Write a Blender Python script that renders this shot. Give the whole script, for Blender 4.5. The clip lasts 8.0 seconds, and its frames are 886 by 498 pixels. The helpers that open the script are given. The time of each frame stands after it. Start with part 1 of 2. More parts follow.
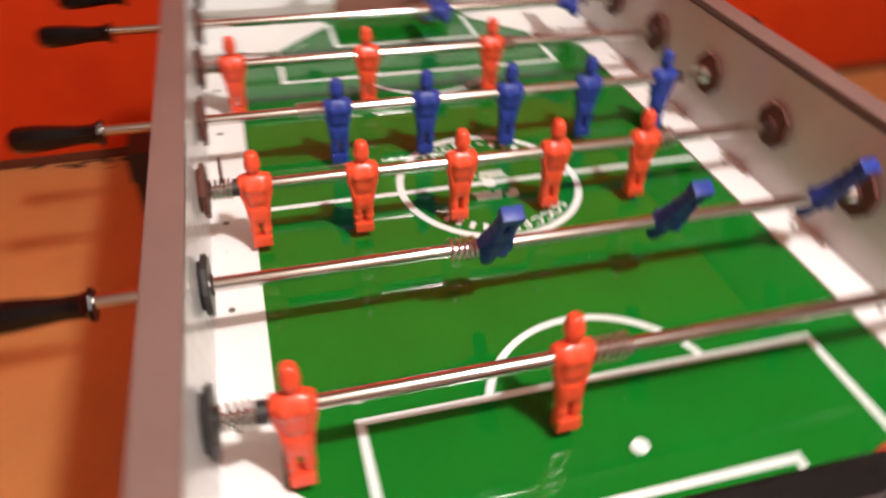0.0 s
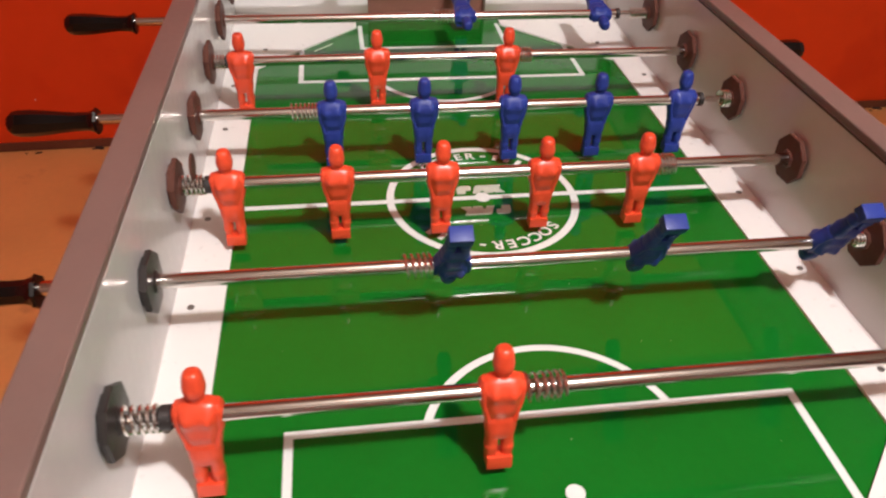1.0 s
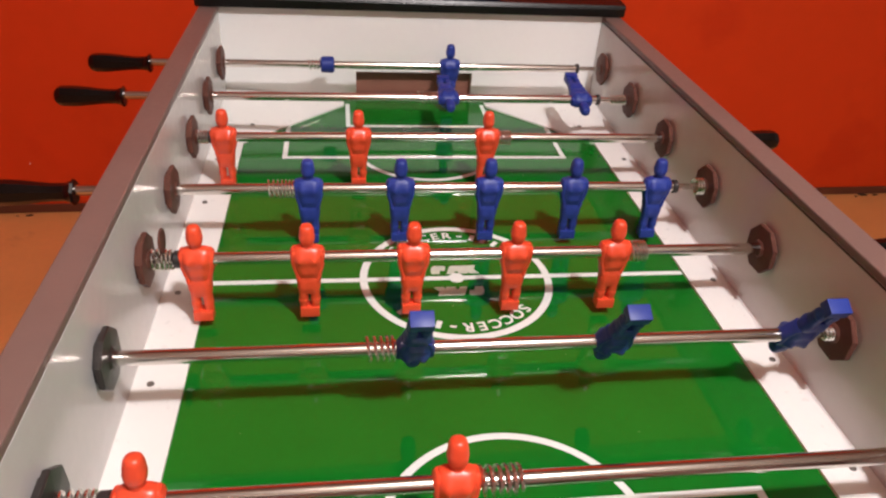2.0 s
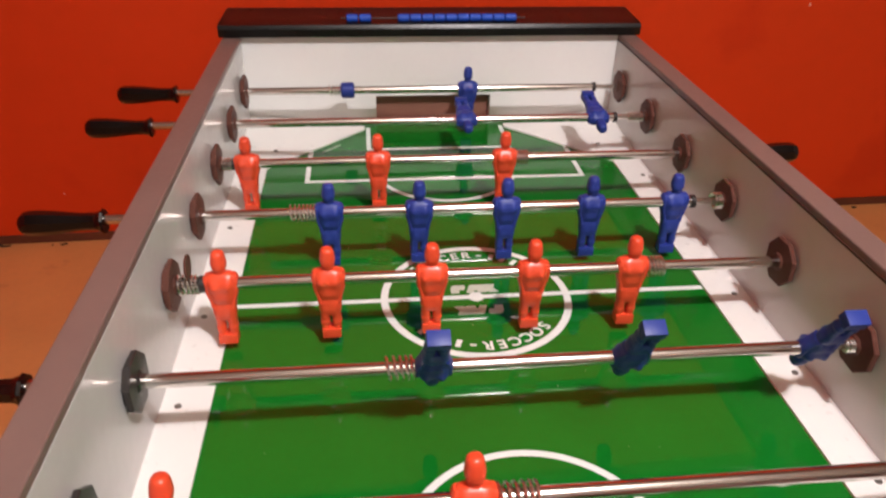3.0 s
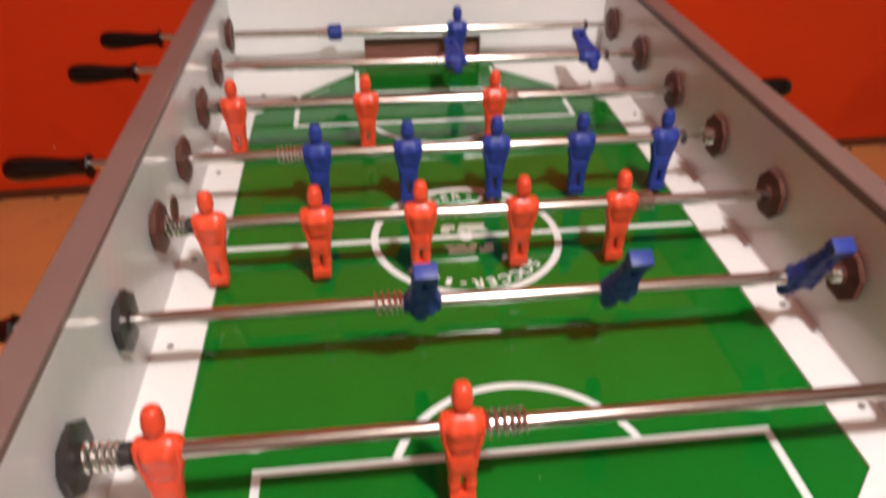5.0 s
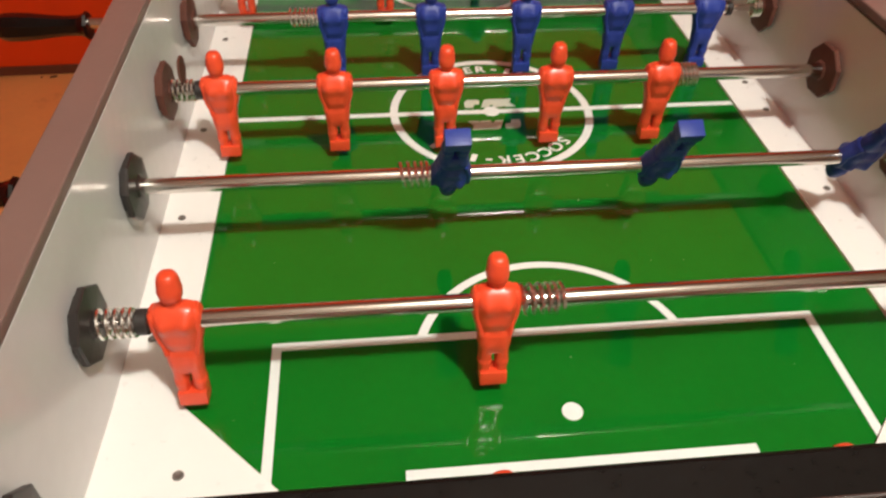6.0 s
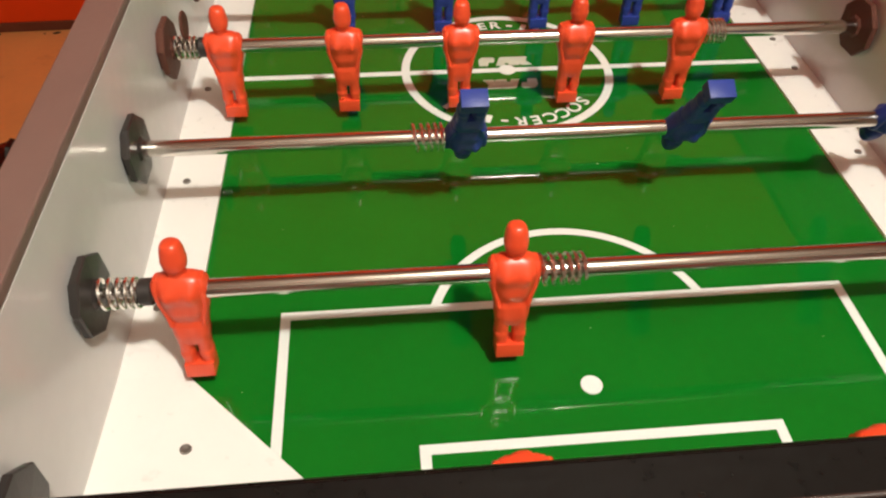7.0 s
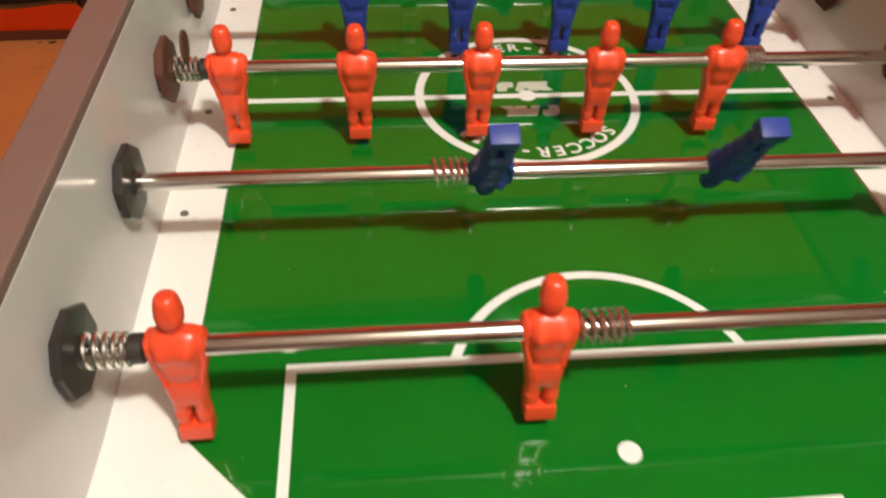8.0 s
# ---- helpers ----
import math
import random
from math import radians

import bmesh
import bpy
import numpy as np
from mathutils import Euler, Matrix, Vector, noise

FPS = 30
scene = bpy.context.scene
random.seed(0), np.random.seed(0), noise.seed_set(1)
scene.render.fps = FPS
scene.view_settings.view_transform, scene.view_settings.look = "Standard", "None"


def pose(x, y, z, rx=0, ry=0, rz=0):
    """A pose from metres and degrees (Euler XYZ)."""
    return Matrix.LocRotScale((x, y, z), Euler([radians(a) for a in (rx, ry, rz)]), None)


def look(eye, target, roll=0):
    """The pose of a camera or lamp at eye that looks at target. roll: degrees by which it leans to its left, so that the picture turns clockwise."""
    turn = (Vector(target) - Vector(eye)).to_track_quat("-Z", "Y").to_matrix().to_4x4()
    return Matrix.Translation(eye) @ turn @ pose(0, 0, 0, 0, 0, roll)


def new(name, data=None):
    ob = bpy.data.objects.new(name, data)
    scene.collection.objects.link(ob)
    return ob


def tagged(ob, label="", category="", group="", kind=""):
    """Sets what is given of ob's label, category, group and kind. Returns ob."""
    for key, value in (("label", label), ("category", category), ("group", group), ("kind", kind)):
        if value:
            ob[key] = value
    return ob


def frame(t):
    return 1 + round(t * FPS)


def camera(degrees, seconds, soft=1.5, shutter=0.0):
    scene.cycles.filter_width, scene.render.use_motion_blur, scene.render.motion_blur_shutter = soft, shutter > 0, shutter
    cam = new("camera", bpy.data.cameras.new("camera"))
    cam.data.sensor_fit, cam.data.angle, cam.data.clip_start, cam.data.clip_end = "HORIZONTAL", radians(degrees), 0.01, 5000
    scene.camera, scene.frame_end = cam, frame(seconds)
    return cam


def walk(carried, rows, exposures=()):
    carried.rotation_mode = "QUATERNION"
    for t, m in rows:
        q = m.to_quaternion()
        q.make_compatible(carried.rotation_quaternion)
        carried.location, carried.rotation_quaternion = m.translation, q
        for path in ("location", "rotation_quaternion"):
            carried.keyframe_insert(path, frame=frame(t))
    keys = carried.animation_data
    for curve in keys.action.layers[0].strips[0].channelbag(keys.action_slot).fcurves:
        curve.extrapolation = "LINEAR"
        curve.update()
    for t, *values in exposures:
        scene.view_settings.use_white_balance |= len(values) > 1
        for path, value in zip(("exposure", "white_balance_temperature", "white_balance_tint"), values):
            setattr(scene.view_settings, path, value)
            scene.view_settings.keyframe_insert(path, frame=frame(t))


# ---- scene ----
cam = camera(62.5, 8.0, soft=2.2, shutter=0.8)
PATH = [
    (0, (-0.277, -0.734, 0.51), (0.172, 0.767, -0.733), 2.4),
    (0.033, (-0.265, -0.740, 0.510), (0.152, 0.777, -0.724), 2.8),
    (0.1, (-0.26, -0.743, 0.51), (0.142, 0.783, -0.719), 3.1),
    (0.5, (-0.215, -0.746, 0.515), (0.169, 0.829, -0.656), 4.7),
    (1, (-0.166, -0.728, 0.506), (0.088, 0.82, -0.735), 2.5),
    (1.5, (-0.143, -0.722, 0.504), (0.104, 0.863, -0.691), 3.9),
    (1.7, (-0.14, -0.72, 0.514), (0.139, 0.914, -0.605), 4.5),
    (2.8, (-0.13, -0.732, 0.517), (0.081, 0.95, -0.544), 1.9),
    (3, (-0.128, -0.733, 0.523), (0.069, 0.962, -0.521), 1.4),
    (3.5, (-0.129, -0.731, 0.527), (0.049, 0.979, -0.494), 1.0),
    (4, (-0.128, -0.733, 0.528), (0.064, 0.98, -0.486), 1.0),
    (4.5, (-0.129, -0.737, 0.522), (0.068, 0.952, -0.531), 0.5),
    (5, (-0.119, -0.742, 0.509), (0.078, 0.881, -0.642), 0.6),
    (5.2, (-0.123, -0.736, 0.489), (0.102, 0.831, -0.733), 1.7),
    (6.3, (-0.141, -0.716, 0.462), (0.02, 0.702, -0.939), 1.6),
    (6.5, (-0.141, -0.711, 0.458), (0.018, 0.683, -0.967), 1.5),
    (7, (-0.142, -0.699, 0.453), (0.005, 0.672, -0.996), 1.4),
    (7.5, (-0.141, -0.685, 0.448), (0.004, 0.69, -0.997), 1.7),
    (8, (-0.157, -0.644, 0.434), (0.006, 0.747, -0.993), 2.6),
]
walk(cam, [(t, look(eye, target, roll)) for t, eye, target, roll in PATH],
     [(0, 0.32, 6050, 18), (0.6, 0.10, 6050, 20), (1.5, 0.07, 6000, 20), (5.2, 0.05, 6000, 19), (6.3, 0.04, 6350, 8), (8, 0.04, 6400, 9)])

# ---- world and lights ----
world = bpy.data.worlds.new("world")
scene.world = world
world.use_nodes = True
bg = world.node_tree.nodes["Background"]
bg.inputs["Color"].default_value = (1.0, 0.86, 0.68, 1)
bg.inputs["Strength"].default_value = 0.05
scene.view_settings.exposure = 0.0

FLOOR = -0.735          # the room's floor, below the playing field at z = 0
CEIL = 2.05
LAMP = Vector((0.345, -1.10, 1.90))


bulb_light = bpy.data.lights.new("bulb_light", "POINT")
bulb_light.energy, bulb_light.color, bulb_light.shadow_soft_size = 164.0, (1.0, 0.945, 0.85), 0.06
new("bulb_light", bulb_light).location = LAMP


# ---- materials ----
def mat(name, colour, rough=0.5, metal=0.0, coat=0.0, vary=0.12, scale=8.0, bump=0.0, bump_scale=200.0, rvary=0.1, spec=0.5, per_object=0.0, smudge=None):
    """A surface with variation at two scales, gloss wear and fine relief."""
    m = bpy.data.materials.new(name)
    m.use_nodes = True
    nt = m.node_tree
    b = nt.nodes["Principled BSDF"]
    tc = nt.nodes.new("ShaderNodeTexCoord")

    def noise_node(s, detail=4.0):
        n = nt.nodes.new("ShaderNodeTexNoise")
        n.inputs["Scale"].default_value, n.inputs["Detail"].default_value = s, detail
        nt.links.new(tc.outputs["Object"], n.inputs["Vector"])
        return n

    big, fine = noise_node(scale), noise_node(scale * 14, 3.0)
    mixf = nt.nodes.new("ShaderNodeMath")
    mixf.operation = "MULTIPLY_ADD"
    nt.links.new(fine.outputs["Fac"], mixf.inputs[0])
    mixf.inputs[1].default_value = 0.4
    nt.links.new(big.outputs["Fac"], mixf.inputs[2])
    ramp = nt.nodes.new("ShaderNodeMapRange")
    ramp.inputs["From Min"].default_value, ramp.inputs["From Max"].default_value = 0.35, 1.05
    ramp.inputs["To Min"].default_value, ramp.inputs["To Max"].default_value = 1.0 - vary, 1.0 + vary
    nt.links.new(mixf.outputs[0], ramp.inputs["Value"])
    value = ramp.outputs["Result"]
    if per_object:
        info = nt.nodes.new("ShaderNodeObjectInfo")
        r2 = nt.nodes.new("ShaderNodeMapRange")
        r2.inputs["To Min"].default_value, r2.inputs["To Max"].default_value = 1 - per_object, 1 + per_object
        nt.links.new(info.outputs["Random"], r2.inputs["Value"])
        mul = nt.nodes.new("ShaderNodeMath")
        mul.operation = "MULTIPLY"
        nt.links.new(value, mul.inputs[0])
        nt.links.new(r2.outputs["Result"], mul.inputs[1])
        value = mul.outputs[0]
    hsv = nt.nodes.new("ShaderNodeHueSaturation")
    hsv.inputs["Color"].default_value = (*colour, 1)
    nt.links.new(value, hsv.inputs["Value"])
    colour_out = hsv.outputs["Color"]
    if smudge:
        size, low, strength, tint = smudge
        sn = noise_node(size, 5.0)
        sr = nt.nodes.new("ShaderNodeMapRange")
        sr.inputs["From Min"].default_value, sr.inputs["From Max"].default_value = low, low + 0.09
        sr.inputs["To Max"].default_value = strength
        nt.links.new(sn.outputs["Fac"], sr.inputs["Value"])
        mx = nt.nodes.new("ShaderNodeMix")
        mx.data_type = "RGBA"
        nt.links.new(sr.outputs["Result"], mx.inputs["Factor"])
        nt.links.new(colour_out, mx.inputs["A"])
        mx.inputs["B"].default_value = (*tint, 1)
        colour_out = mx.outputs["Result"]
    nt.links.new(colour_out, b.inputs["Base Color"])
    rr = nt.nodes.new("ShaderNodeMapRange")
    rr.inputs["From Min"].default_value, rr.inputs["From Max"].default_value = 0.3, 0.7
    rr.inputs["To Min"].default_value, rr.inputs["To Max"].default_value = rough * (1 - rvary), rough * (1 + rvary)
    nt.links.new(fine.outputs["Fac"], rr.inputs["Value"])
    nt.links.new(rr.outputs["Result"], b.inputs["Roughness"])
    b.inputs["Metallic"].default_value = metal
    b.inputs["Coat Weight"].default_value = coat
    b.inputs["Coat Roughness"].default_value = 0.05
    b.inputs["Specular IOR Level"].default_value = spec
    if bump:
        bn = noise_node(bump_scale, 3.0)
        bp = nt.nodes.new("ShaderNodeBump")
        bp.inputs["Strength"].default_value, bp.inputs["Distance"].default_value = bump, 0.001
        nt.links.new(bn.outputs["Fac"], bp.inputs["Height"])
        nt.links.new(bp.outputs["Normal"], b.inputs["Normal"])
    return m


GREEN = mat("field_green", (0.004, 0.138, 0.010), 0.045, vary=0.10, scale=9, rvary=0.5, spec=0.5)
LINE = mat("line_white", (0.74, 0.79, 0.75), 0.07, vary=0.04, scale=20, rvary=0.4, spec=0.6)
LOGO = mat("logo_grey", (0.50, 0.56, 0.46), 0.08, vary=0.15, scale=60, spec=0.6)
STRIP = mat("strip_white", (0.80, 0.79, 0.75), 0.30, vary=0.025, scale=6, bump=0.015, bump_scale=400, smudge=(38.0, 0.70, 0.35, (0.35, 0.32, 0.28)))
PANEL = mat("laminate_grey", (0.58, 0.585, 0.565), 0.19, vary=0.05, scale=5, rvary=0.3)
END = mat("laminate_white", (0.76, 0.76, 0.735), 0.22, vary=0.03, scale=6)
RAIL = mat("rail_brown", (0.165, 0.108, 0.090), 0.42, vary=0.12, scale=12, bump=0.06)
SEAM = mat("seam_dark", (0.035, 0.022, 0.018), 0.5)
CAP = mat("cap_black", (0.0050, 0.0045, 0.0040), 0.30, spec=0.28, vary=0.2, scale=14, bump=0.03, bump_scale=500)
GOAL = mat("goal_brown", (0.25, 0.11, 0.075), 0.5, vary=0.15, scale=20)
CHROME = mat("chrome", (0.67, 0.64, 0.60), 0.16, metal=1.0, vary=0.07, scale=30, rvary=0.10)
STEEL = mat("spring_steel", (0.78, 0.75, 0.70), 0.26, metal=1.0, vary=0.06, scale=60)
RUBBER = mat("rubber_black", (0.022, 0.018, 0.016), 0.5, vary=0.2, scale=60)
BEARING = mat("bearing_plastic", (0.104, 0.042, 0.030), 0.45, spec=0.10, vary=0.25, scale=40, bump=0.1, bump_scale=700)
CHARCOAL = mat("bearing_charcoal", (0.026, 0.022, 0.020), 0.34, spec=0.4, vary=0.25, scale=40, bump=0.1, bump_scale=700)
GRIP = mat("grip_black", (0.0040, 0.0030, 0.0028), 0.15, spec=0.32, vary=0.2, scale=40, bump=0.08, bump_scale=500)
RED = mat("plastic_red", (0.72, 0.070, 0.022), 0.32, spec=0.5, vary=0.06, scale=40, per_object=0.06, bump=0.012, bump_scale=400)
BLUE = mat("plastic_blue", (0.021, 0.040, 0.235), 0.40, spec=0.26, vary=0.08, scale=40, per_object=0.08, bump=0.02, bump_scale=400)
BEAD = mat("bead_blue", (0.005, 0.060, 0.42), 0.6, vary=0.12, scale=80)
SCREW = mat("screw_dark", (0.24, 0.22, 0.195), 0.40, metal=0.7, vary=0.2, scale=200)
WALLRED = mat("wall_red", (0.58, 0.045, 0.003), 0.55, vary=0.09, scale=1.6, bump=0.12, bump_scale=90, spec=0.15, smudge=(3.0, 0.62, 0.25, (0.36, 0.014, 0.002)))
# cream and ceiling tones set how much light the unseen surfaces bounce
WALLCREAM = mat("wall_cream", (0.30, 0.255, 0.20), 0.6, vary=0.06, scale=1.5, bump=0.1, bump_scale=90)
CEILING = mat("ceiling_warm", (0.36, 0.31, 0.25), 0.7, vary=0.04, scale=1.5)
FLOORM = mat("floor_tan", (0.64, 0.305, 0.092), 0.38, vary=0.12, scale=3.5, bump=0.08, bump_scale=120, smudge=(9.0, 0.66, 0.35, (0.22, 0.09, 0.03)))
# dark tone for the stain and the shadow at the red wall's foot
FOOT_STRIP = mat("foot_strip_dark", (0.10, 0.028, 0.012), 0.5, vary=0.3, scale=12)
DIRT = mat("dirt", (0.035, 0.022, 0.015), 0.85, vary=0.4, scale=50)
CHIP = mat("pale_chip", (0.55, 0.42, 0.33), 0.6)
WOOD = mat("cabinet_dark", (0.10, 0.06, 0.045), 0.45, vary=0.2, scale=6)
LEGDARK = mat("leg_dark", (0.020, 0.017, 0.015), 0.5, vary=0.2, scale=10)
SHADE = mat("lamp_metal", (0.7, 0.68, 0.64), 0.4, vary=0.05)
# ---- building helpers ----
PLACE = {}


def thing(name, at, label, category, group="", kind=""):
    ob = new(name)
    ob.empty_display_size = 0.05
    ob.location = at
    PLACE[ob] = Matrix.Translation(at)
    return tagged(ob, label, category, group, kind)


def mesh_of(bm, name, material, smooth=False):
    bmesh.ops.recalc_face_normals(bm, faces=bm.faces[:])
    me = bpy.data.meshes.new(name)
    if smooth:
        for f in bm.faces:
            f.smooth = True
        for e in bm.edges:
            if len(e.link_faces) == 2 and e.calc_face_angle(0.0) > radians(38):
                e.smooth = False
    bm.to_mesh(me)
    bm.free()
    me.materials.append(material)
    return me


def part(name, bm, material, parent, label="", at=None, smooth=False):
    """One mesh object under a thing or a part; at: its pose in the world."""
    me = mesh_of(bm, name, material, smooth) if isinstance(bm, bmesh.types.BMesh) else bm
    ob = new(name, me)
    at = Matrix() if at is None else at
    ob.parent = parent
    ob.matrix_basis = PLACE[parent].inverted() @ at
    PLACE[ob] = at
    return tagged(ob, label)


def solid(name, bm, material, label, category, kind="", group="", smooth=False):
    ob = new(name, mesh_of(bm, name, material, smooth))
    PLACE[ob] = Matrix()
    return tagged(ob, label, category, group, kind)


def box(bm, x0, x1, y0, y1, z0, z1, bevel=0.0):
    vs = [bm.verts.new((x, y, z)) for x in (x0, x1) for y in (y0, y1) for z in (z0, z1)]
    fs = [bm.faces.new([vs[i] for i in q]) for q in
          ((0, 1, 3, 2), (4, 6, 7, 5), (0, 4, 5, 1), (2, 3, 7, 6), (0, 2, 6, 4), (1, 5, 7, 3))]
    if bevel:
        es = list({e for f in fs for e in f.edges})
        bmesh.ops.bevel(bm, geom=es, offset=bevel, segments=2, affect="EDGES", profile=0.6)
    return bm


def boxes(*rows, bevel=0.0):
    bm = bmesh.new()
    for r in rows:
        box(bm, *r, bevel=bevel)
    return bm


def prism(bm, outline, z0, z1):
    lo = [bm.verts.new((x, y, z0)) for x, y in outline]
    hi = [bm.verts.new((x, y, z1)) for x, y in outline]
    bm.faces.new(lo[::-1])
    bm.faces.new(hi)
    n = len(outline)
    for i in range(n):
        bm.faces.new((lo[i], lo[(i + 1) % n], hi[(i + 1) % n], hi[i]))
    return bm


def lathe_x(bm, profile, n=20, phase=0.0, y=0.0, z=0.0):
    """Turns (x, radius) pairs round the x axis; ends are closed."""
    rings = []
    for x, r in profile:
        rings.append([bm.verts.new((x, y + r * math.cos(phase + 2 * math.pi * i / n), z + r * math.sin(phase + 2 * math.pi * i / n))) for i in range(n)])
    for a, b in zip(rings, rings[1:]):
        for i in range(n):
            bm.faces.new((a[i], a[(i + 1) % n], b[(i + 1) % n], b[i]))
    bm.faces.new(rings[0][::-1])
    bm.faces.new(rings[-1])
    return bm


def lathe_z(bm, profile, n=16, x=0.0, y=0.0):
    rings = []
    for z, r in profile:
        rings.append([bm.verts.new((x + r * math.cos(2 * math.pi * i / n), y + r * math.sin(2 * math.pi * i / n), z)) for i in range(n)])
    for a, b in zip(rings, rings[1:]):
        for i in range(n):
            bm.faces.new((a[i], a[(i + 1) % n], b[(i + 1) % n], b[i]))
    bm.faces.new(rings[0][::-1])
    bm.faces.new(rings[-1])
    return bm


def loft(bm, rows, n=16, power=2.6):
    """Stacks rounded sections (z, centre x, centre y, half width, half depth)."""
    rings = []
    for z, cx, cy, hw, hd in rows:
        ring = []
        for i in range(n):
            a = 2 * math.pi * (i + 0.5) / n
            c, s = math.cos(a), math.sin(a)
            ring.append(bm.verts.new((cx + hw * math.copysign(abs(c) ** (2 / power), c), cy + hd * math.copysign(abs(s) ** (2 / power), s), z)))
        rings.append(ring)
    for a, b in zip(rings, rings[1:]):
        for i in range(n):
            bm.faces.new((a[i], a[(i + 1) % n], b[(i + 1) % n], b[i]))
    bm.faces.new(rings[0][::-1])
    bm.faces.new(rings[-1])
    return bm


def coil(bm, x0, x1, turns, r, wire, squeeze=0.0):
    """A spring round the x axis; squeeze pulls its turns towards the far end."""
    steps, k = int(turns * 18), 6
    rings = []
    for i in range(steps + 1):
        f = i / steps
        a = 2 * math.pi * turns * f
        x = x0 + (x1 - x0) * (f + squeeze * f * (1 - f))
        ring = []
        for j in range(k):
            b = 2 * math.pi * j / k
            rr = r + wire * math.cos(b)
            ring.append(bm.verts.new((x + wire * math.sin(b), rr * math.cos(a), rr * math.sin(a))))
        rings.append(ring)
    for a, b in zip(rings, rings[1:]):
        for j in range(k):
            bm.faces.new((a[j], a[(j + 1) % k], b[(j + 1) % k], b[j]))
    bm.faces.new(rings[0][::-1])
    bm.faces.new(rings[-1])
    return bm


# ---- the room ----
T = Matrix.Rotation(radians(1.6), 4, "Z")
RX0, RX1, RY0, RY1 = -2.1, 2.7, -2.3, 1.478


def turned(bm):
    bmesh.ops.transform(bm, matrix=T, verts=bm.verts[:])
    return bm


solid("floor", turned(boxes((RX0 - 0.1, RX1 + 0.1, RY0 - 0.1, RY1 + 0.1, FLOOR - 0.1, FLOOR))), FLOORM, "smooth orange-tan painted floor, a little worn", "floor", "structure")
solid("wall_north", turned(boxes((RX0, RX1, RY1, RY1 + 0.12, FLOOR, CEIL))), WALLRED, "bright orange-red painted wall with faint scuffs", "wall", "structure")
# south wall, east wall and ceiling: unseen, added to bounce the lamp's light
solid("wall_south", turned(boxes((RX0, RX1, RY0 - 0.12, RY0, FLOOR, CEIL))), WALLCREAM, "unseen cream wall, added for bounced light", "wall", "structure")
solid("wall_west", turned(boxes((RX0 - 0.12, RX0, RY0, RY1, FLOOR, CEIL))), WALLRED, "bright orange-red painted side wall", "wall", "structure")
solid("wall_east", turned(boxes((RX1, RX1 + 0.12, RY0, RY1, FLOOR, CEIL))), WALLCREAM, "unseen cream side wall, added for bounced light", "wall", "structure")
solid("ceiling", turned(boxes((RX0 - 0.1, RX1 + 0.1, RY0 - 0.1, RY1 + 0.1, CEIL, CEIL + 0.1))), CEILING, "unseen pale ceiling, added for bounced light", "ceiling", "structure")
# added strip: wall-foot stain and shadow put into one dark board
solid("baseboard", turned(boxes((RX0, RX1, RY1 - 0.008, RY1 - 0.001, FLOOR + 0.001, FLOOR + 0.03), bevel=0.002)), FOOT_STRIP, "added low dark strip for the stain and shadow along the red wall", "baseboard", "structure")

# ---- the table ----
table = thing("foosball_table", (0, 0, FLOOR), "grey foosball table with brown rails, black caps and green field", "foosball table")
XI, XO, YI, YO, RIM = 0.342, 0.372, 0.585, 0.648, 0.165
RODZ, STEP = 0.0850, 0.15
ROD_Y = [(3.5 - i) * STEP for i in range(8)]

field = part("playfield", boxes((-XI, XI, -YI, YI, -0.018, 0.0)), GREEN, table, "glossy green playing field with white pitch lines")


def flat_line(x0, x1, y0, y1):
    part("pitch_line", boxes((x0, x1, y0, y1, 0.0, 0.0005)), LINE, field)


def flat_ring(cx, cy, r0, r1, a0, a1, steps, name="pitch_line", material=None):
    bm = bmesh.new()
    inner, outer = [], []
    for i in range(steps + 1):
        a = radians(a0 + (a1 - a0) * i / steps)
        inner.append((cx + r0 * math.cos(a), cy + r0 * math.sin(a)))
        outer.append((cx + r1 * math.cos(a), cy + r1 * math.sin(a)))
    for i in range(steps):
        quad = [inner[i], outer[i], outer[i + 1], inner[i + 1]]
        bm.faces.new([bm.verts.new((x, y, 0.0006)) for x, y in quad])
    bmesh.ops.remove_doubles(bm, verts=bm.verts[:], dist=1e-6)
    part(name, bm, material or LINE, field)


def flat_disc(cx, cy, r):
    bm = bmesh.new()
    lathe_z(bm, [(0.0, r), (0.0007, r)], 28, cx, cy)
    part("pitch_spot", bm, LINE, field)


LW = 0.0075
flat_line(-0.292, 0.292, -LW / 2, LW / 2)
flat_ring(0, 0, 0.109, 0.118, 0, 360, 72)
flat_disc(0, 0, 0.0095)
for s in (-1, 1):
    px, py, gx, gy = 0.229, 0.331, 0.1285, 0.4535
    y0, y1 = sorted((s * py, s * (py + LW)))
    flat_line(-px, px, y0, y1)
    for k in (-1, 1):
        x0, x1 = sorted((k * px, k * (px - LW)))
        ya, yb = sorted((s * (py + LW), s * 0.4575))
        flat_line(x0, x1, ya, yb)
        x0, x1 = sorted((k * gx, k * (gx - LW)))
        ya, yb = sorted((s * (gy + LW), s * 0.557))
        flat_line(x0, x1, ya, yb)
    y0, y1 = sorted((s * gy, s * (gy + LW)))
    flat_line(-gx, gx, y0, y1)
    half = math.degrees(math.acos((0.371 - 0.331) / 0.118))
    mid = 90 if s < 0 else 270
    flat_ring(0, s * 0.371, 0.1105, 0.118, mid - half, mid + half, 30)
    flat_disc(0, s * 0.415, 0.0080)


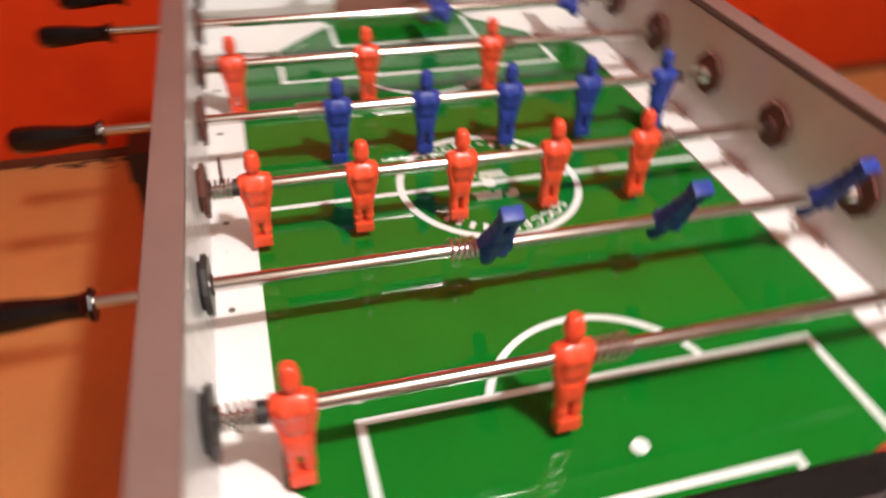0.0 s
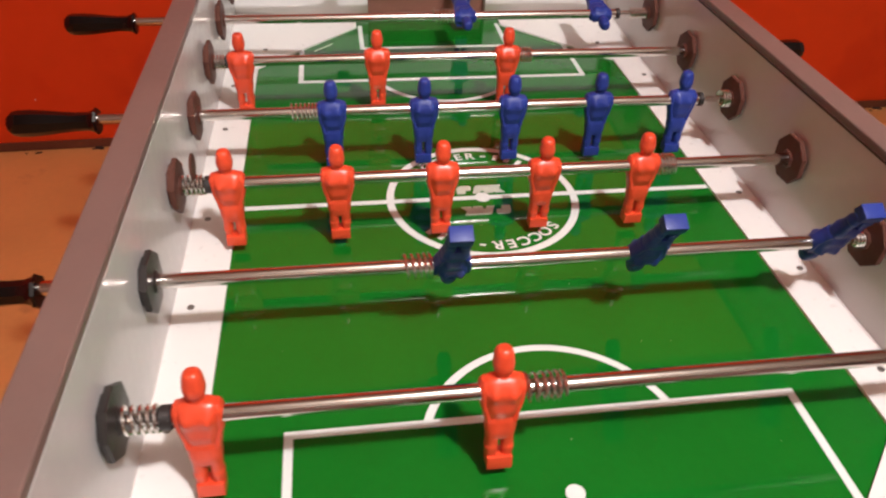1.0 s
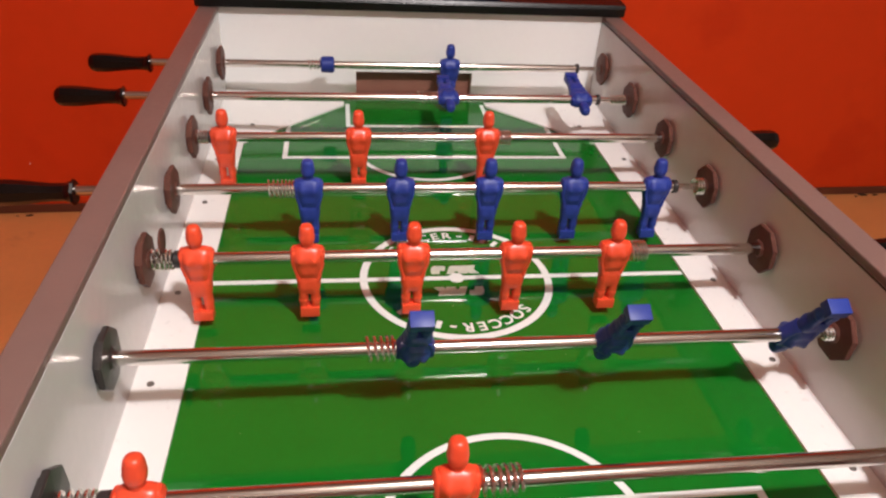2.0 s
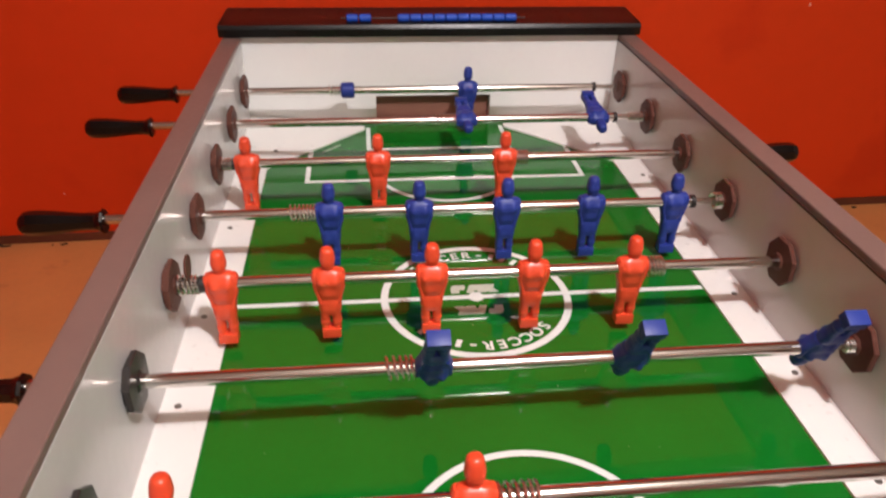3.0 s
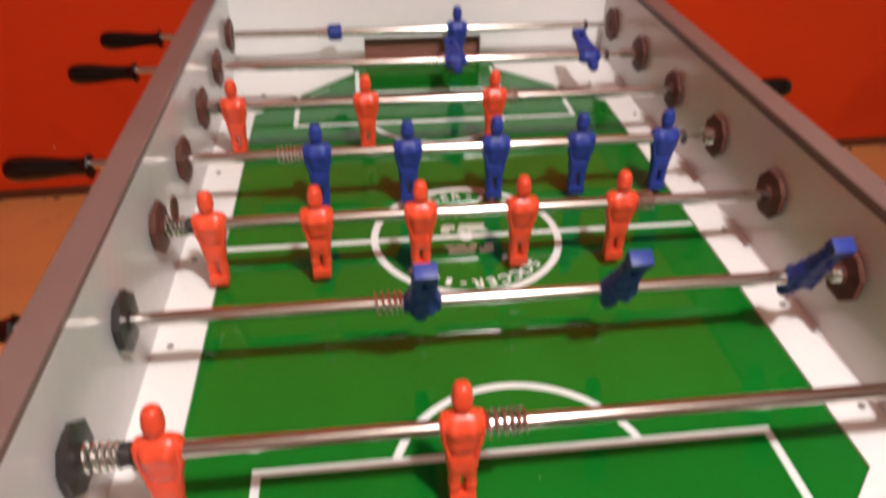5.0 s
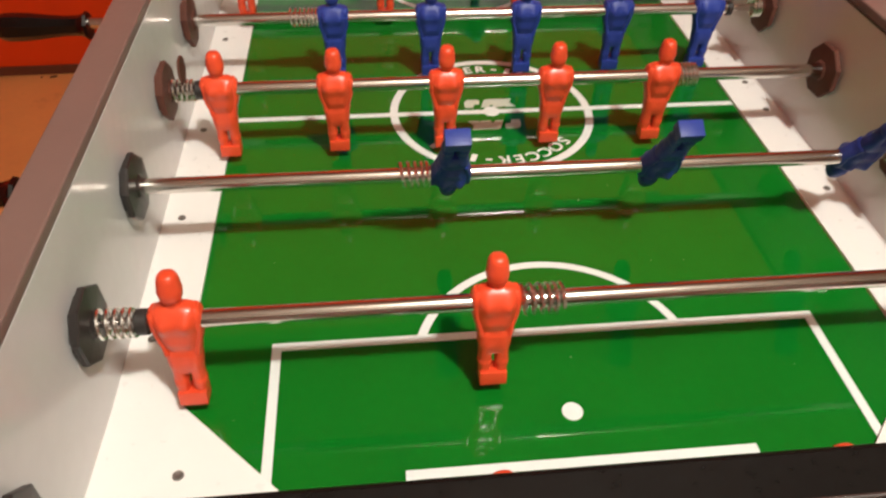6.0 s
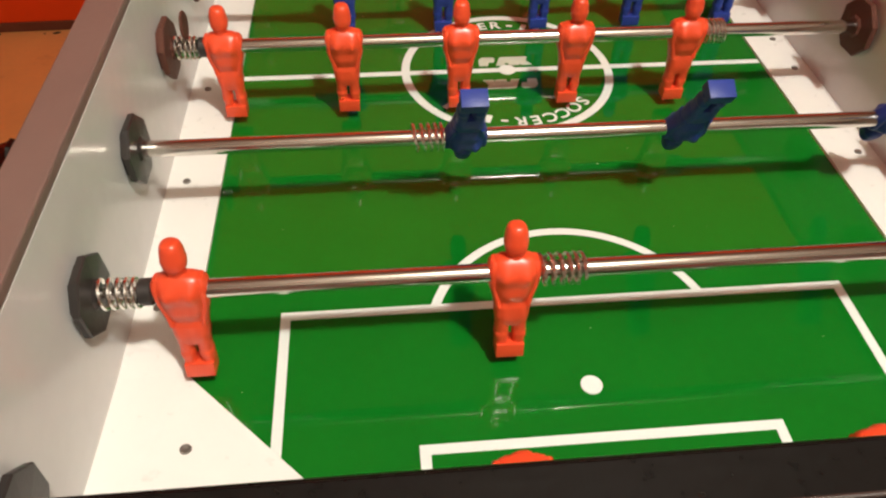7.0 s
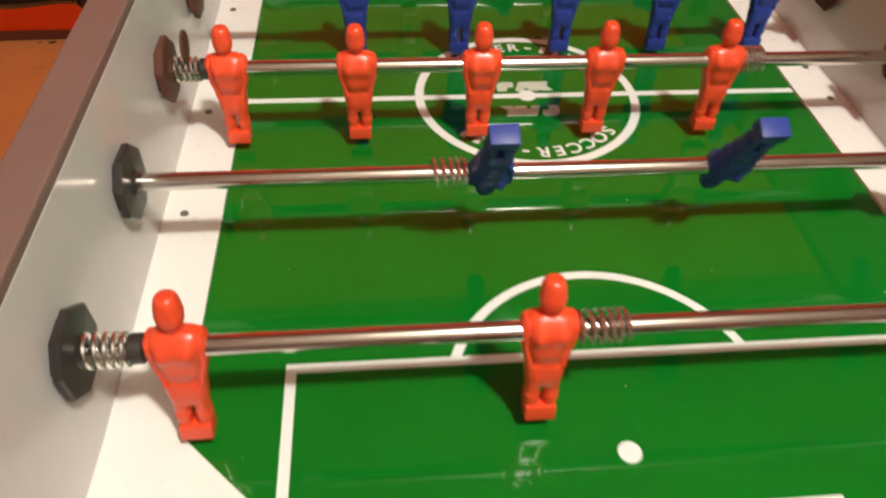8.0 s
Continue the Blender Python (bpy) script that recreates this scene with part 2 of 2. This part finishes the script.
def ring_word(text, start, step, radius, size):
    """Letters that run clockwise round the centre circle, their tops outwards."""
    for i, ch in enumerate(text):
        a = radians(start + i * step)
        m = Matrix.Translation((radius * math.sin(a), radius * math.cos(a), 0.0006)) @ Matrix.Rotation(-a, 4, "Z")
        if ch == "-":
            part("lettering", boxes((-0.0035, 0.0035, -0.0015, 0.0015, 0, 0.0002)), LINE, field, at=m)
            continue
        if ch == "|":
            part("lettering", boxes((-0.0031, 0.0031, -0.0064, 0.0064, 0, 0.0002)), LINE, field, at=m)
            continue
        cu = bpy.data.curves.new("lettering", "FONT")
        cu.body, cu.size, cu.align_x, cu.align_y, cu.offset = ch, size, "CENTER", "CENTER", 0.0004
        tmp = new("lettering", cu)
        dg = bpy.context.evaluated_depsgraph_get()
        me = bpy.data.meshes.new_from_object(tmp.evaluated_get(dg))
        bpy.data.objects.remove(tmp)
        me.materials.clear()
        me.materials.append(LINE)
        part("lettering", me, LINE, field, at=m)


for turn in (0, 180):
    ring_word("SOCCER", 132 + turn, 9.5, 0.0955, 0.021)
    ring_word("-", 190 + turn, 9.5, 0.0955, 0.02)
    ring_word("||||", 200 + turn, 9.5, 0.0955, 0.02)
# two faded emblem lines, plain shapes
for s in (-1, 1):
    hook = [(-0.0300, 0.009), (-0.0300, 0.019), (-0.0285, 0.023), (-0.0250, 0.026), (-0.0130, 0.026), (-0.0110, 0.023), (-0.0125, 0.016), (-0.0185, 0.016), (-0.0200, 0.009)]
    slab = [(-0.0110, 0.009), (-0.0060, 0.024), (-0.0030, 0.026), (0.0270, 0.026), (0.0240, 0.018), (0.0300, 0.009), (0.0180, 0.009), (0.0165, 0.012), (0.0150, 0.009), (0.0040, 0.009), (0.0030, 0.014), (0.0000, 0.014), (-0.0015, 0.009)]
    for pts in (hook, slab):
        bm = bmesh.new()
        prism(bm, [(s * a, s * (b + (0 if s > 0 else 0.010))) for a, b in pts], 0.0, 0.0005)
        part("emblem", bm, LOGO, field)

# a faint line of small print along a corner of the pitch
part("lettering", boxes((-0.022, 0.022, -0.0014, 0.0014, 0, 0.0004)), LOGO, field, at=Matrix.Translation((-0.190, 0.464, 0.0002)) @ Matrix.Rotation(radians(45), 4, "Z"))

# white strips and corner plates lying on the field
def top_at(bm, x, y):
    """The highest point of a triangle mesh over (x, y), and the way its face looks."""
    best = (Vector((x, y, 0.0)), Vector((0, 0, 1)))
    for f in bm.faces:
        a, b, c = [v.co for v in f.verts]
        n = (b - a).cross(c - a)
        if abs(n.z) < 1e-9:
            continue
        u = ((b.x - x) * (c.y - y) - (b.y - y) * (c.x - x)) / n.z
        v = ((c.x - x) * (a.y - y) - (c.y - y) * (a.x - x)) / n.z
        if u < 0 or v < 0 or u + v > 1:
            continue
        p = u * a + v * b + (1 - u - v) * c
        if p.z > best[0].z:
            best = (p, (n if n.z > 0 else -n).normalized())
    return best


SZ = 0.003
for s in (-1, 1):
    bm = bmesh.new()
    x0, x1 = sorted((s * 0.293, s * XI))
    box(bm, x0, x1, -0.385, 0.385, 0.0, SZ)
    strip = part("side_strip", bm, STRIP, table, "white side strip with dark screws")
    for y in (-0.32, -0.170, -0.021, 0.189, 0.322) if s < 0 else (-0.32, -0.171, -0.021, 0.041, 0.189, 0.322):
        sc = bmesh.new()
        lathe_z(sc, [(SZ, 0.0037), (SZ + 0.0009, 0.0034), (SZ + 0.0010, 0.0027), (SZ + 0.0005, 0.0011)], 14, s * 0.325, y)
        part("screw", sc, SCREW, strip)
    for q in (-1, 1):
        bm = bmesh.new()
        pts = [(0.293, 0.385), (0.131, 0.547), (0.131, YI), (XI, YI), (XI, 0.385)]
        prism(bm, [(s * a, q * b) for a, b in pts], 0.0, SZ)
        for v in bm.verts:
            if v.co.z > 0.001:
                v.co.z += 0.10 * max(0.0, (abs(v.co.x) + abs(v.co.y) - 0.678) / 1.414 - 0.037)
        bmesh.ops.triangulate(bm, faces=bm.faces[:])
        hit, normal = top_at(bm, s * 0.284, q * 0.447)
        plate = part("corner_plate", bm, STRIP, table, "white triangular corner plate")
        sc = bmesh.new()
        lathe_z(sc, [(-0.0004, 0.0042), (0.0008, 0.0039), (0.0010, 0.0031), (0.0005, 0.0012)], 14, 0, 0)
        part("screw", sc, SCREW, plate, at=Matrix.Translation(hit) @ normal.to_track_quat("Z", "Y").to_matrix().to_4x4())

# side panels with their rails and the bearings of the rods
for s in (-1, 1):
    x0, x1 = sorted((s * XI, s * (XO - 0.004)))
    panel = part("side_panel", boxes((x0, x1, -YO, YO, -0.20, RIM - 0.0092), bevel=0.001), PANEL, table, "glossy light grey laminate side panel")
    if s > 0:
        part("seam", boxes((XI - 0.0006, XI + 0.002, -YI, YI, RIM - 0.0112, RIM - 0.0095)), SEAM, panel)
    x0, x1 = sorted((s * 0.3415, s * XO))
    part("rail", boxes((x0, x1, -YO, YO, RIM - 0.0088, RIM), bevel=0.0018), RAIL, table, "matt brown metal rail")
    for y in ROD_Y:
        bm = bmesh.new()
        # left bearings of the three nearest rods get the greyer charcoal colour
        worn = s < 0 and y < -0.2
        prof = [(XI, 0.0225), (XI - 0.0030, 0.0235), (XI - 0.0035, 0.0284), (XI - 0.0075, 0.0290), (XI - 0.0088, 0.0280), (XI - 0.0096, 0.0110), (XI - 0.0112, 0.0092), (XI - 0.0115, 0.0072)]
        lathe_x(bm, [(s * a, r) for a, r in prof], 8, radians(22.5 + random.uniform(-7, 7)), y, RODZ)
        part("bearing", bm, CHARCOAL if worn else BEARING, panel, "charcoal eight-sided rod bearing" if worn else "dark brown eight-sided rod bearing")

# end walls, goals and caps
for s in (-1, 1):
    g = 0.108
    face = [(-XI, -0.20), (-g, -0.20), (-g, 0.052), (g, 0.052), (g, -0.20), (XI, -0.20), (XI, RIM), (-XI, RIM)]
    bm = bmesh.new()
    near, far = [[bm.verts.new((x, s * y, z)) for x, z in face] for y in (YI, YI + 0.02)]
    for k in range(8):
        bm.faces.new((near[k], near[(k + 1) % 8], far[(k + 1) % 8], far[k]))
    for row in (near, far):
        for q in ((0, 1, 2, 7), (2, 3, 6, 7), (3, 4, 5, 6)):
            bm.faces.new([row[k] for k in q])
    wall_end = part("end_wall", bm, END, table, "glossy white end wall with a goal opening")
    bm = boxes((-g - 0.01, g + 0.01, *sorted((s * (YI + 0.021), s * (YI + 0.029))), -0.09, 0.07))
    box(bm, -g, g, *sorted((s * YI, s * (YI + 0.020))), -0.016, -0.006)
    part("goal_flap", bm, GOAL, wall_end, "brown board behind the goal opening")
    part("outer_panel", boxes((-XI, XI, *sorted((s * (YO - 0.003), s * YO)), -0.20, RIM)), WOOD, table)
    # the cap: front face slightly leaning, top sloping up to the back, back corners cut
    bm = bmesh.new()
    W = 0.3775
    inset = 0.0055 if s < 0 else 0.0
    prof = [(0.570 - inset, RIM + 0.001), (0.568 - inset, RIM + 0.017), (0.5710 - inset, RIM + 0.0218), (0.5745 - inset, RIM + 0.0223), (0.5775 - inset, RIM + 0.0214), (0.650, RIM + 0.034), (0.656, RIM + 0.030), (0.657, RIM + 0.001)]
    lo = [bm.verts.new((-W + (0.007 if y > 0.64 else 0.0), s * y, z)) for y, z in prof]
    hi = [bm.verts.new((W - (0.007 if y > 0.64 else 0.0), s * y, z)) for y, z in prof]
    bm.faces.new(lo)
    bm.faces.new(hi[::-1])
    for i in range(len(prof)):
        j = (i + 1) % len(prof)
        bm.faces.new((lo[i], hi[i], hi[j], lo[j]))
    bmesh.ops.bevel(bm, geom=bm.edges[:], offset=0.0012, segments=2, affect="EDGES")
    cap = part("end_cap", bm, CAP, table, "black plastic end cap with a score counter", smooth=True)
    # score counter: a wire in a slot with sliding beads
    top = lambda y: RIM + 0.022 + (y - 0.573) / 0.077 * 0.012
    yb, zb = 0.592, top(0.592) + 0.0035
    bm = bmesh.new()
    lathe_x(bm, [(-0.165, 0.0012), (0.165, 0.0012)], 8, 0, s * yb, zb)
    wire = part("score_wire", bm, SEAM, cap)
    for x in [] if s < 0 else [-0.146, -0.123] + [-0.055 + 0.0215 * i for i in range(10)]:
        bm = bmesh.new()
        lathe_x(bm, [(x * s - 0.0103, 0.0054), (x * s - 0.0088, 0.0072), (x * s + 0.0088, 0.0072), (x * s + 0.0103, 0.0054)], 12, 0, s * yb, zb)
        part("score_bead", bm, BEAD, cap, "blue plastic bead", smooth=True)

part("cabinet_floor", boxes((-XI, XI, -YI, YI, -0.20, -0.185)), WOOD, table)
for sx in (-1, 1):
    for sy in (-1, 1):
        bm = bmesh.new()
        x, y = sx * 0.470, sy * 0.56
        loft(bm, [(FLOOR, x, y, 0.036, 0.036), (FLOOR + 0.01, x, y, 0.039, 0.039), (-0.262, x, y, 0.042, 0.042)], 16, 6)
        part("leg", bm, LEGDARK, table, "dark square table leg")


for sy in (-1, 1):
    part("leg_brace", boxes((-0.514, 0.514, sy * 0.56 - 0.045, sy * 0.56 + 0.045, -0.262, -0.2005), bevel=0.004), LEGDARK, table, "dark cross beam under the cabinet")


# ---- the players ----
def player_mesh(name, material, head=True):
    """A plain moulded figure; the rod runs through it at the origin, the feet hang down. Without a head a torn neck is left."""
    bm = bmesh.new()
    # trunk, from the hips up to the square shoulders
    loft(bm, [(-0.0470, 0, 0, 0.0100, 0.0060), (-0.0430, 0, 0, 0.0116, 0.0072), (-0.0360, 0, 0, 0.0125, 0.0078), (-0.0300, 0, 0, 0.0127, 0.0076), (-0.0292, 0, 0, 0.0128, 0.0077), (-0.0282, 0, 0, 0.0127, 0.0077), (-0.0274, 0, 0, 0.0127, 0.0076),
              (-0.0240, 0, 0, 0.0120, 0.0076), (-0.0210, 0, 0, 0.0120, 0.0079), (-0.0170, 0, 0, 0.0127, 0.0086), (-0.0130, 0, 0, 0.0136, 0.0094), (-0.0090, 0, 0, 0.0148, 0.0102), (-0.0050, 0, 0, 0.0152, 0.0106), (-0.0015, 0, 0, 0.0155, 0.0107), (0.0020, 0, 0, 0.0157, 0.0106), (0.0050, 0, 0, 0.0158, 0.0102), (0.0080, 0, 0, 0.0156, 0.0094), (0.0110, 0, 0, 0.0148, 0.0080), (0.0130, 0, 0, 0.0125, 0.0060), (0.0142, 0, 0, 0.0085, 0.0048)], 40, 3.0)
    # neck and head with a flattened crown
    if head:
        loft(bm, [(0.0110, 0, 0, 0.0092, 0.0064), (0.0132, 0, 0, 0.0072, 0.0058), (0.0148, 0, 0, 0.0058, 0.0054), (0.0166, 0, 0, 0.0056, 0.0056), (0.0178, 0, 0, 0.0063, 0.0068), (0.0196, 0, 0, 0.0072, 0.0080), (0.0225, 0, 0, 0.0079, 0.0086), (0.0252, 0, 0, 0.0082, 0.0087), (0.0268, 0, 0, 0.0083, 0.0087), (0.0278, 0, 0, 0.0079, 0.0084), (0.0312, 0, 0, 0.0077, 0.0083), (0.0346, 0, 0, 0.0071, 0.0077), (0.0372, 0, 0, 0.0062, 0.0067), (0.0386, 0, 0, 0.0050, 0.0054), (0.0392, 0, 0, 0.0034, 0.0038)], 20, 2.3)
    else:
        loft(bm, [(0.0110, 0, 0, 0.0092, 0.0064), (0.0132, 0, 0, 0.0072, 0.0058), (0.0150, 0.0004, 0.0003, 0.0054, 0.0046), (0.0162, 0.0012, 0.0008, 0.0026, 0.0022)], 20, 2.3)
    for s in (-1, 1):
        # arm pressed to the side
        loft(bm, [(-0.0300, s * 0.0096, 0, 0.0016, 0.0050), (-0.0275, s * 0.0104, 0, 0.0026, 0.0076), (-0.0235, s * 0.0109, 0, 0.0029, 0.0082), (-0.0200, s * 0.0114, 0, 0.0026, 0.0070), (-0.0165, s * 0.0122, 0, 0.0029, 0.0070), (-0.0090, s * 0.0140, 0, 0.0032, 0.0070), (-0.0020, s * 0.0147, 0, 0.0034, 0.0078), (0.0040, s * 0.0148, 0, 0.0036, 0.0082), (0.0085, s * 0.0145, 0, 0.0034, 0.0074), (0.0118, s * 0.0134, 0, 0.0026, 0.0050)], 14, 2.4)
        # leg with knee and calf
        loft(bm, [(-0.0690, s * 0.0058, 0, 0.0050, 0.0064), (-0.0665, s * 0.0062, 0, 0.0045, 0.0056), (-0.0645, s * 0.0064, 0, 0.0043, 0.0053), (-0.0595, s * 0.0064, 0, 0.0052, 0.0066), (-0.0560, s * 0.0063, 0, 0.0053, 0.0067), (-0.0548, s * 0.0062, 0, 0.0048, 0.0061), (-0.0530, s * 0.0062, 0, 0.0051, 0.0064), (-0.0490, s * 0.0061, 0, 0.0050, 0.0062), (-0.0420, s * 0.0059, 0, 0.0056, 0.0070), (-0.0360, s * 0.0058, 0, 0.0058, 0.0072)], 14, 2.5)
    box(bm, -0.0102, 0.0102, -0.0072, 0.0072, -0.0800, -0.0668, bevel=0.0009)
    for v in bm.verts:
        x, y, z = v.co
        if z > -0.05 and z < 0.0125 and abs(y) > 0.002:
            chest = math.exp(-((abs(x) - 0.0074) / 0.0044) ** 2 - ((z - 0.0015) / 0.0050) ** 2) + 0.4 * math.exp(-((abs(x) - 0.0050) / 0.0034) ** 2 - ((z + 0.0150) / 0.0040) ** 2)
            hip = math.exp(-((abs(x) - 0.0062) / 0.0040) ** 2 - ((z + 0.037) / 0.0060) ** 2)
            v.co.y += math.copysign(0.0040 * chest + 0.0016 * hip, y)
            groove = math.exp(-(x / 0.0016) ** 2 - ((z + 0.039) / 0.0060) ** 2) + 0.9 * math.exp(-(x / 0.0016) ** 2 - ((z + 0.004) / 0.0110) ** 2)
            under = math.exp(-((z + 0.0082 - 0.10 * abs(x)) / 0.0016) ** 2)
            fold = math.exp(-((z + 0.0235) / 0.0022) ** 2)
            v.co.y -= math.copysign(0.0016 * groove + 0.0010 * fold + 0.0011 * under, y)
        if z < -0.015:
            v.co.z = -0.015 + (z + 0.015) * 0.908
    return mesh_of(bm, name, material, True)


PLAYER = {"red": player_mesh("player_red", RED), "blue": player_mesh("player_blue", BLUE), "torn": player_mesh("player_torn", RED, head=False)}


# ---- the rods ----
R_TUBE, R_THIN = 0.0066, 0.0042


def make_rod(i, colour, side, men, turn, tube_end, springs, label, tilts=None, rings=(), handle_tip=0.55):
    """A telescopic rod: side is the end with its handle (-1 or 1); tube_end: where the wide tube stops."""
    y = ROD_Y[i]
    word = {"red": "orange-red", "blue": "violet-blue", "torn": "orange-red headless"}[colour]
    rod = thing("foosball_rod", (0, y, RODZ), label, "foosball rod", "rods of the table")
    base = Matrix.Translation((0, y, RODZ))
    out = side * (handle_tip - 0.092)
    bm = bmesh.new()
    lathe_x(bm, [(out, R_TUBE), (tube_end, R_TUBE), (tube_end - side * 0.0006 * -1, R_TUBE * 0.8)], 24)
    part("tube", bm, CHROME, rod, at=base, smooth=True)
    bm = bmesh.new()
    lathe_x(bm, [(tube_end + side * 0.02, R_THIN), (-side * 0.372, R_THIN)], 16)
    part("inner_rod", bm, CHROME, rod, at=base, smooth=True)
    for k, x in enumerate(men):
        a = turn + (tilts[k] if tilts else 0)
        part("player", PLAYER[colour], None, rod, "%s moulded plastic player" % word, at=base @ pose(x, 0, 0, a, 0, 0))
    for x0, x1, turns, r in springs:
        bm = bmesh.new()
        coil(bm, x0, x1, turns, r, 0.00135, 0.25)
        part("spring", bm, STEEL, rod, "bright steel coil spring", at=base, smooth=True)
    for x, r, w in rings:
        bm = bmesh.new()
        lathe_x(bm, [(x - w, r * 0.9), (x - w * 0.8, r), (x + w * 0.8, r), (x + w, r * 0.9)], 18)
        part("stop_ring", bm, RUBBER, rod, "black rubber stop ring", at=base, smooth=True)
    # handle
    bm = bmesh.new()
    t = handle_tip
    prof = [(t - 0.100, 0.0085), (t - 0.0995, 0.0122), (t - 0.0965, 0.0130), (t - 0.0935, 0.0108), (t - 0.088, 0.0092), (t - 0.074, 0.0090), (t - 0.058, 0.0102), (t - 0.042, 0.0118), (t - 0.026, 0.0127), (t - 0.012, 0.0127), (t - 0.005, 0.0114), (t - 0.001, 0.0080), (t, 0.0030)]
    lathe_x(bm, [(side * a, r * 1.2) for a, r in prof], 8, 0.35)
    part("handle", bm, GRIP, rod, "black plastic grip", at=base @ Matrix.Translation((0, 0, -0.0028)), smooth=True)
    return rod


rod = make_rod(0, "blue", -1, [0.0555], 0, 0.290, [(-0.192, -0.171, 3.5, 0.0088)], "chrome rod with one upright violet-blue player and a broken hub", rings=[(0.288, 0.0085, 0.003)])
bm = bmesh.new()
lathe_x(bm, [(-0.170, 0.0110), (-0.1675, 0.0138), (-0.1490, 0.0142), (-0.1465, 0.0112)], 18)
part("broken_hub", bm, BLUE, rod, "hub of a broken-off blue player", at=Matrix.Translation((0, ROD_Y[0], RODZ)), smooth=True)
make_rod(1, "blue", -1, [0.033, 0.252], 98, 0.278, [(-0.016, 0.018, 6, 0.0095), (0.302, 0.329, 6, 0.0068)], "chrome rod with two violet-blue players tipped over backwards", rings=[(0.281, 0.0085, 0.003)], tilts=[-4, 3], handle_tip=0.558)
make_rod(2, "red", 1, [-0.296, -0.113, 0.070], 0, -0.312, [(-0.331, -0.316, 4, 0.0085), (0.088, 0.104, 4, 0.0095)], "chrome rod with three upright orange-red players and black handle", rings=[(-0.314, 0.0085, 0.002)], handle_tip=0.518)
make_rod(3, "blue", -1, [-0.1775, -0.0655, 0.0460, 0.1565, 0.2675], 0, 0.290, [(-0.226, -0.193, 7, 0.0100), (0.320, 0.331, 3, 0.0100)], "chrome rod with five upright violet-blue players and black handle", rings=[(0.292, 0.0088, 0.003)], handle_tip=0.545)
rod = make_rod(4, "red", 1, [-0.286, -0.174, -0.063, 0.049, 0.161], 0, -0.300, [(-0.331, -0.309, 5, 0.0098), (0.177, 0.196, 5, 0.0110)], "chrome rod with five orange-red players and a loose washer", rings=[(-0.305, 0.0092, 0.0035)], tilts=[-2, 0, 0, 1, 0])
bm = bmesh.new()
lathe_x(bm, [(-0.0012, 0.0125), (-0.0006, 0.0132), (0.0006, 0.0132), (0.0012, 0.0125)], 24)
part("washer", bm, BEARING, rod, "loose dark washer", at=Matrix.Translation((-0.3175, ROD_Y[4], 0.1075)), smooth=True)
make_rod(5, "blue", -1, [-0.075, 0.109, 0.292], 211, 0.306, [(-0.119, -0.092, 5, 0.0108), (0.321, 0.331, 3, 0.0065)], "chrome rod with three violet-blue players turned feet up", handle_tip=0.527)
make_rod(6, "red", 1, [-0.2788, -0.0585], -10, -0.296, [(-0.331, -0.305, 5, 0.0098), (-0.042, -0.011, 5.5, 0.0108)], "chrome rod with two upright orange-red players and coil springs", rings=[(-0.301, 0.0092, 0.0045)])
make_rod(7, "torn", 1, [-0.0765, 0.1265], -65, -0.290, [], "chrome rod with two orange-red goalkeepers that lost their heads", rings=[(-0.292, 0.0088, 0.003)])

# ---- small dirt along the wall ----
bm = bmesh.new()
rng = random.Random(4)
for i in range(46):
    x = rng.choice([rng.uniform(-1.5, -0.5), rng.uniform(-1.5, 2.2)])
    y = RY1 - 0.012 - abs(rng.gauss(0, 0.03))
    r = rng.uniform(0.003, 0.011)
    bmesh.ops.create_icosphere(bm, subdivisions=1, radius=1.0, matrix=Matrix.Translation((x, y, FLOOR + r * 0.3)) @ Matrix.Rotation(rng.uniform(-0.5, 0.5), 4, "Z") @ Matrix.Diagonal((r * rng.uniform(1, 3.5), r, r * 0.45, 1)))
solid("floor_dirt", turned(bm), DIRT, "dark crumbs and dirt along the foot of the red wall", "dirt", "stuff")

# ---- pale specks on the red wall, dust and modelled glints on the field ----
bm = bmesh.new()
for i in range(26):
    x, z, r = rng.uniform(-1.5, 1.9), rng.uniform(FLOOR + 0.1, 0.9), rng.uniform(0.0015, 0.0045)
    bmesh.ops.create_icosphere(bm, subdivisions=1, radius=1.0, matrix=Matrix.Translation((x, RY1 - 0.0005, z)) @ Matrix.Diagonal((r, 0.0012, r * rng.uniform(0.7, 1.8), 1)))
solid("wall_specks", turned(bm), CHIP, "small pale chips in the red paint", "paint chips", "stuff")
bm = bmesh.new()
# pale specks stand for dust and for tiny glints in the gloss
for i in range(28):
    x, y, r = rng.uniform(-0.28, 0.28), rng.uniform(-0.45, 0.45), rng.uniform(0.0002, 0.0006)
    bmesh.ops.create_icosphere(bm, subdivisions=1, radius=1.0, matrix=Matrix.Translation((x, y, 0.0006 + r * 0.5)) @ Matrix.Diagonal((r, r * rng.uniform(0.7, 1.6), r * 0.6, 1)))
solid("field_dust", bm, CHIP, "tiny pale specks for dust and glints on the green field", "dust", "stuff")

# ---- the lamp over the players' side ----
lamp = thing("ceiling_lamp", (LAMP.x, LAMP.y, CEIL), "bare bulb holder hanging from the pale ceiling", "lamp")
bm = bmesh.new()
lathe_z(bm, [(CEIL - 0.015, 0.05), (CEIL - 0.004, 0.055), (CEIL, 0.055)], 20, LAMP.x, LAMP.y)
part("rose", bm, SHADE, lamp, smooth=True)
bm = bmesh.new()
lathe_z(bm, [(LAMP.z + 0.065, 0.016), (LAMP.z + 0.07, 0.020), (LAMP.z + 0.105, 0.020), (LAMP.z + 0.12, 0.008), (CEIL - 0.014, 0.005)], 16, LAMP.x, LAMP.y)
part("socket", bm, RUBBER, lamp, smooth=True)
